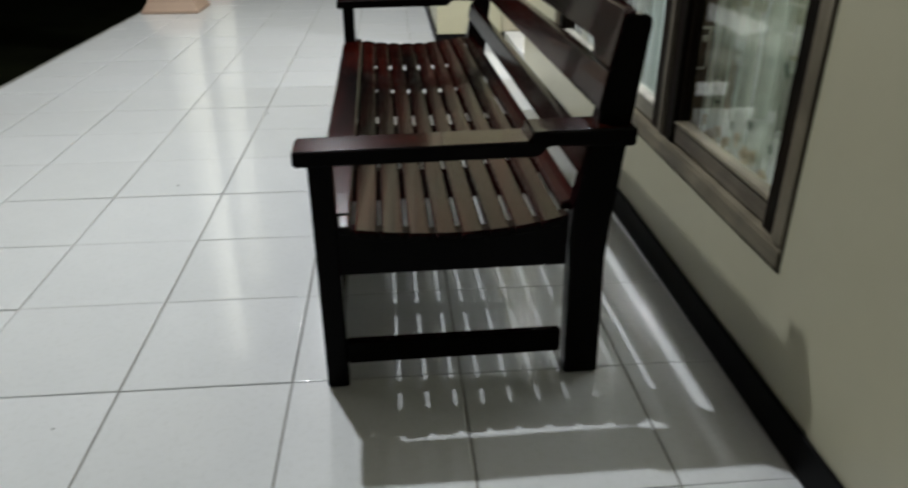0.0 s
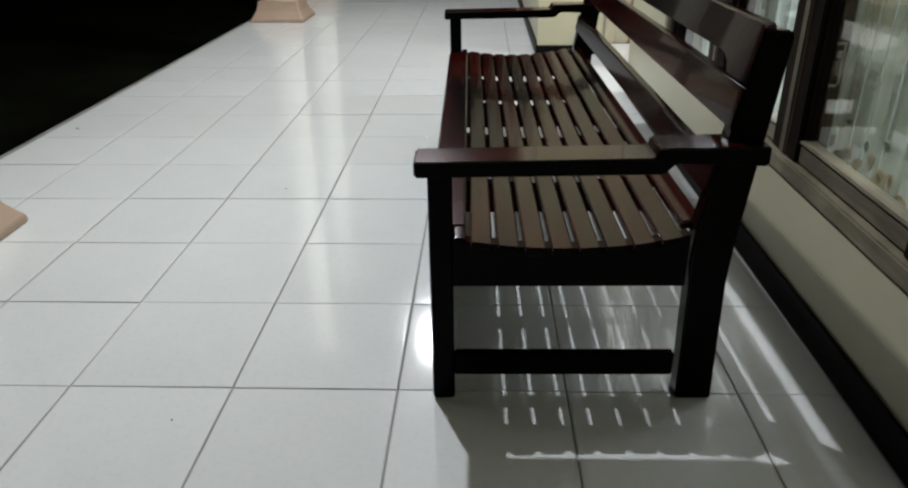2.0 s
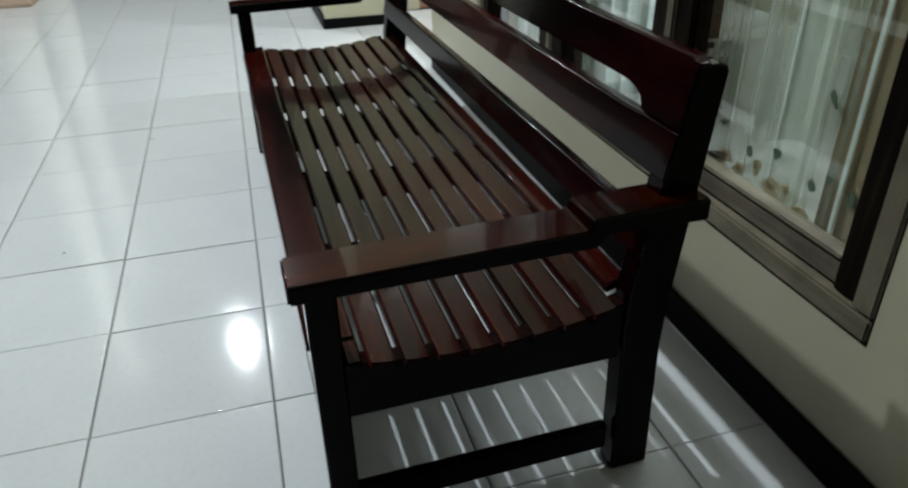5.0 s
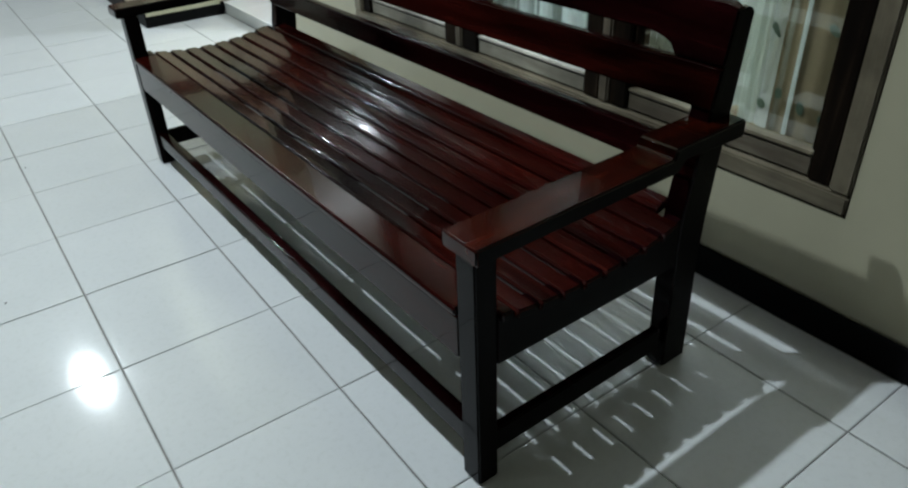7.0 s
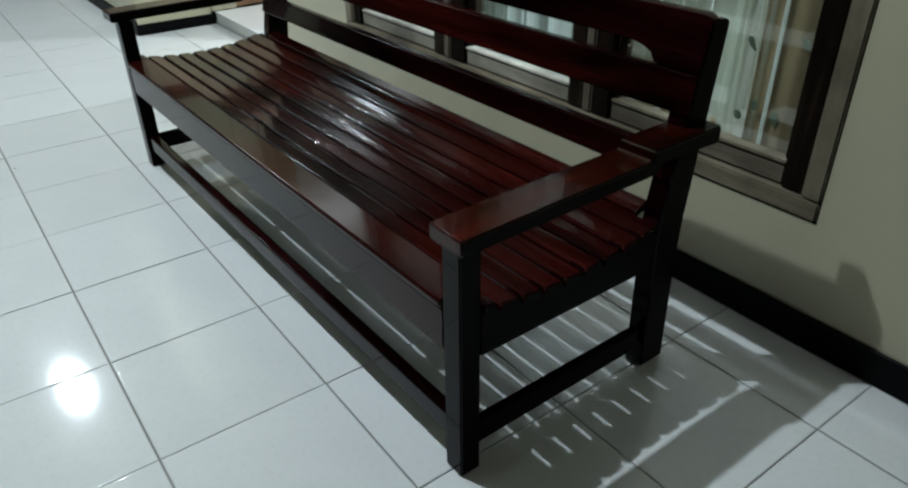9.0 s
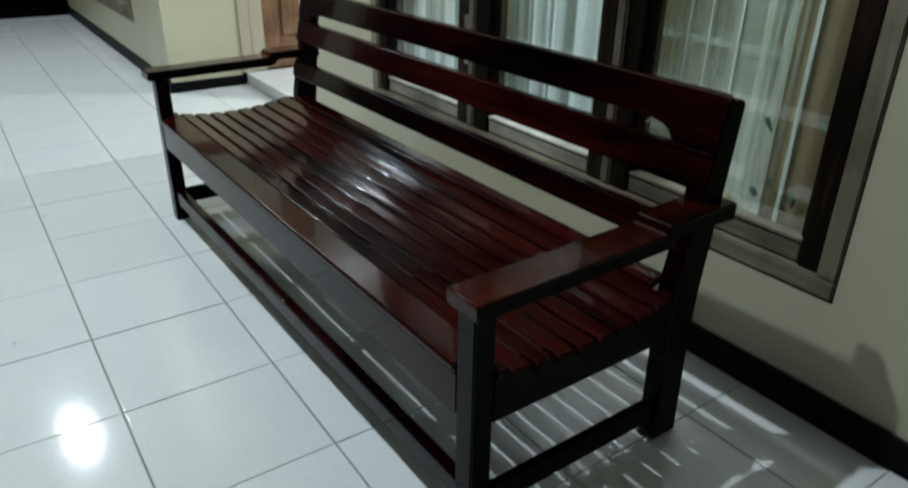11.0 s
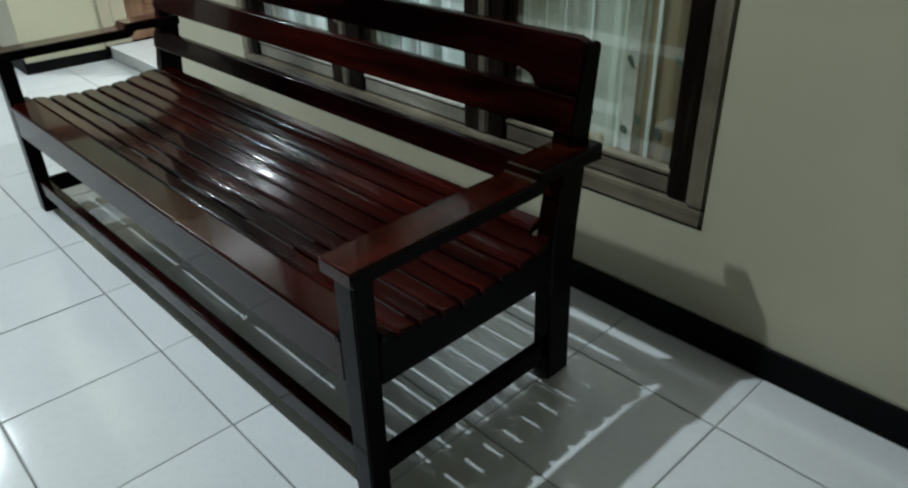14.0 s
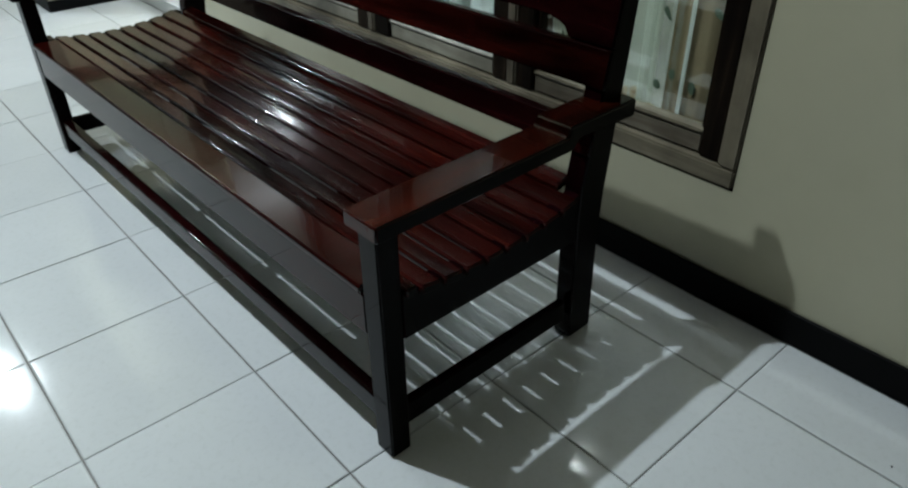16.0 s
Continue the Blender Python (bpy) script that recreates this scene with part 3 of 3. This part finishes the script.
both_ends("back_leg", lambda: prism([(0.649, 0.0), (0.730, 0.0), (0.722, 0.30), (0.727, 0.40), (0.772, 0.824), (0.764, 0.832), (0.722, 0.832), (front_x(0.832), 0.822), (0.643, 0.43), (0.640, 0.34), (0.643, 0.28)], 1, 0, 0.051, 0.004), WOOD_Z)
both_ends("side_rail", lambda: prism([(0.136, 0.300), (0.633, 0.300)] + [(x, seat_z(x) - 0.0035) for x in (0.633, 0.59, 0.54, 0.49, 0.44, 0.39, 0.34, 0.29, 0.24, 0.19)] + [(0.136, 0.408)], 1, -0.002, 0.034, 0.0015, 1), SHADED_X)
both_ends("side_stretcher", lambda: boxed(0.136, 0.637, 0.010, 0.034, 0.058, 0.118, 0.004), SHADED_X)
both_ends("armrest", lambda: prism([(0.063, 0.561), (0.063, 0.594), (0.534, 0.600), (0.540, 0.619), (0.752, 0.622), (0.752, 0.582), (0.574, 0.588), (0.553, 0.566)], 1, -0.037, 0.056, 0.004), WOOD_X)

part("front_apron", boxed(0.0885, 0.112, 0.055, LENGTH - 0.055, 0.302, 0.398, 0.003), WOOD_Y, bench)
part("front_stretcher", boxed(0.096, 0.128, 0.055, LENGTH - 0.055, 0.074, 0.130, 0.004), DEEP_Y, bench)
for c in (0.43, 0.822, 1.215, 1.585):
    part("seat_joist", prism([(0.112, 0.295), (0.655, 0.295), (0.655, 0.404), (0.56, 0.385), (0.455, 0.370), (0.36, 0.367), (0.28, 0.373), (0.21, 0.382), (0.112, 0.392)], 1, c - 0.017, c + 0.017, 0.002), SHADED_X, bench)


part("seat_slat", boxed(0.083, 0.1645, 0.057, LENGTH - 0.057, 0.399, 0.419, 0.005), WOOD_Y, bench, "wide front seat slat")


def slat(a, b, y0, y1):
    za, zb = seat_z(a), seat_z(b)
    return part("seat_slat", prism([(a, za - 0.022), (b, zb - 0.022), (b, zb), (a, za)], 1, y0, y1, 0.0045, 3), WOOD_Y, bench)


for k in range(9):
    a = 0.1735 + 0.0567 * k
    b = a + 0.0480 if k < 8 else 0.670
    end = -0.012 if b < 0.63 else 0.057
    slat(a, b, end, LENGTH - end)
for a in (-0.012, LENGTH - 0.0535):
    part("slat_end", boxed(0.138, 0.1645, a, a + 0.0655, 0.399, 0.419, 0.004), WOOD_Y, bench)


def back_board(low, high, mat):
    """A board of the leaning back; low and high give its edges along the length."""
    bm = bmesh.new()
    ys = [-0.003, 0.022, 0.10, 0.115, 0.13, 0.15, 0.175, 0.20, 0.23]
    ys = ys + [LENGTH / 2] + [LENGTH - y for y in ys[::-1]]
    rows = []
    for y in ys:
        d = min(y, LENGTH - y)
        row = []
        for z, back in ((low(d), 0), (high(d), 0), (high(d), 1), (low(d), 1)):
            row.append(bm.verts.new((front_x(z) - 0.004 + 0.026 * back, y, z)))
        rows.append(row)
    for a, b in zip(rows, rows[1:]):
        for i in range(4):
            j = (i + 1) % 4
            bm.faces.new((a[i], a[j], b[j], b[i]))
    bm.faces.new(rows[0][::-1])
    bm.faces.new(rows[-1])
    bmesh.ops.recalc_face_normals(bm, faces=bm.faces[:])
    sharp = [e for e in bm.edges if len(e.link_faces) == 2 and e.calc_face_angle() > 0.6]
    bmesh.ops.bevel(bm, geom=sharp, offset=0.004, segments=2, affect="EDGES", clamp_overlap=True)
    return part("back_board", bm, mat, bench)


def scallop(d, flat, end):
    """The edge of the slot: flat along the board, rounding to the seam near the post."""
    if d >= 0.20:
        return flat
    if d <= 0.115:
        return end
    u = (0.20 - d) / 0.085
    return flat + (end - flat) * (1 - math.sqrt(max(0.0, 1 - u * u)))


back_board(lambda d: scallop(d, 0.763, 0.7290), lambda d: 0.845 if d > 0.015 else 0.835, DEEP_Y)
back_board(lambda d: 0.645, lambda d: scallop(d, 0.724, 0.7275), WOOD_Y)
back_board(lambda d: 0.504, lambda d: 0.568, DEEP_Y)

# steel chip added for the worn post corner and its glint
part("chip", soften(boxed(0.733, 0.752, 0.004, 0.020, 0.8315, 0.836), 0.002, 1), STEEL, bench, "small shiny chip standing for the worn, glinting corner of the post top")

# ---- crumbs on the tiles ----
def crumb(x, y, size, seed):
    rnd = random.Random(seed)
    bm = bmesh.new()
    bmesh.ops.create_icosphere(bm, subdivisions=2, radius=size)
    for v in bm.verts:
        v.co *= 1 + rnd.uniform(-0.25, 0.25)
        v.co.z = v.co.z * 0.5 + size * 0.5
    ob = tagged(part("crumb", bm, SOIL), "tiny dark crumb of dirt lying on the white tiles", "dirt", "crumbs on the floor")
    ob.location = (x, y, 0.0005)
    return ob


for k, (x, y) in enumerate(((-0.385, 2.257), (-0.50, -0.122), (-1.88, 2.14), (0.836, -0.728), (-0.59, 1.30))):
    crumb(x, y, (0.003, 0.0022, 0.0050, 0.0024, 0.0030)[k], k)

# ---- floor tiles ----
tile_mesh = {}
lay = random.Random(77)


def cushion(w, d):
    """A pressed tile: flat in the middle, its face falling a hair towards the edges."""
    bm = bmesh.new()
    us = (0.0, 0.012, 0.05, 0.12, 0.35, 0.65, 0.88, 0.95, 0.988, 1.0)
    gx, gy = 0.0020, 0.0014

    def fall(u):
        return 0.0004 * max(0.0, abs(2 * u - 1) - 0.55) ** 2 / 0.2

    top = [[bm.verts.new((gx + (w - 2 * gx) * u, gy + (d - 2 * gy) * v, -fall(u) - fall(v))) for u in us] for v in us]
    n = len(us) - 1
    for a in range(n):
        for b in range(n):
            bm.faces.new((top[a][b], top[a][b + 1], top[a + 1][b + 1], top[a + 1][b]))
    rim = [top[0][b] for b in range(n)] + [top[a][n] for a in range(n)] + [top[n][n - b] for b in range(n)] + [top[n - a][0] for a in range(n)]
    low = [bm.verts.new((v.co.x, v.co.y, -0.010)) for v in rim]
    for a in range(len(rim)):
        b = (a + 1) % len(rim)
        bm.faces.new((rim[b], rim[a], low[a], low[b]))
    return bm


def tile(i, j):
    x0, y0 = 0.4 * i, 0.4 * j
    x1 = min(x0 + 0.4, 1.036 if y0 < 2.7 else 1.092)
    if y0 > 3.9 and x1 > 0.587:
        x1 = 0.587
    if x1 - x0 < 0.03:
        return
    key = (round(x1 - x0, 3), 0.4 if j < 19 else 0.178)
    if key not in tile_mesh:
        bm = cushion(*key)
        data = bpy.data.meshes.new("tile")
        bm.to_mesh(data)
        bm.free()
        for p in data.polygons:
            p.use_smooth = p.normal.z > 0.9
        data.materials.append(CERAMIC)
        tile_mesh[key] = data
    ob = new("tile", tile_mesh[key])
    ob.parent = floor
    ob.location = (x0, y0, 0)
    ob.rotation_euler = (radians(lay.uniform(-0.16, 0.16)), radians(lay.uniform(-0.16, 0.16)), 0)


for i in range(-5, 3):
    for j in range(-7, 20):
        tile(i, j)
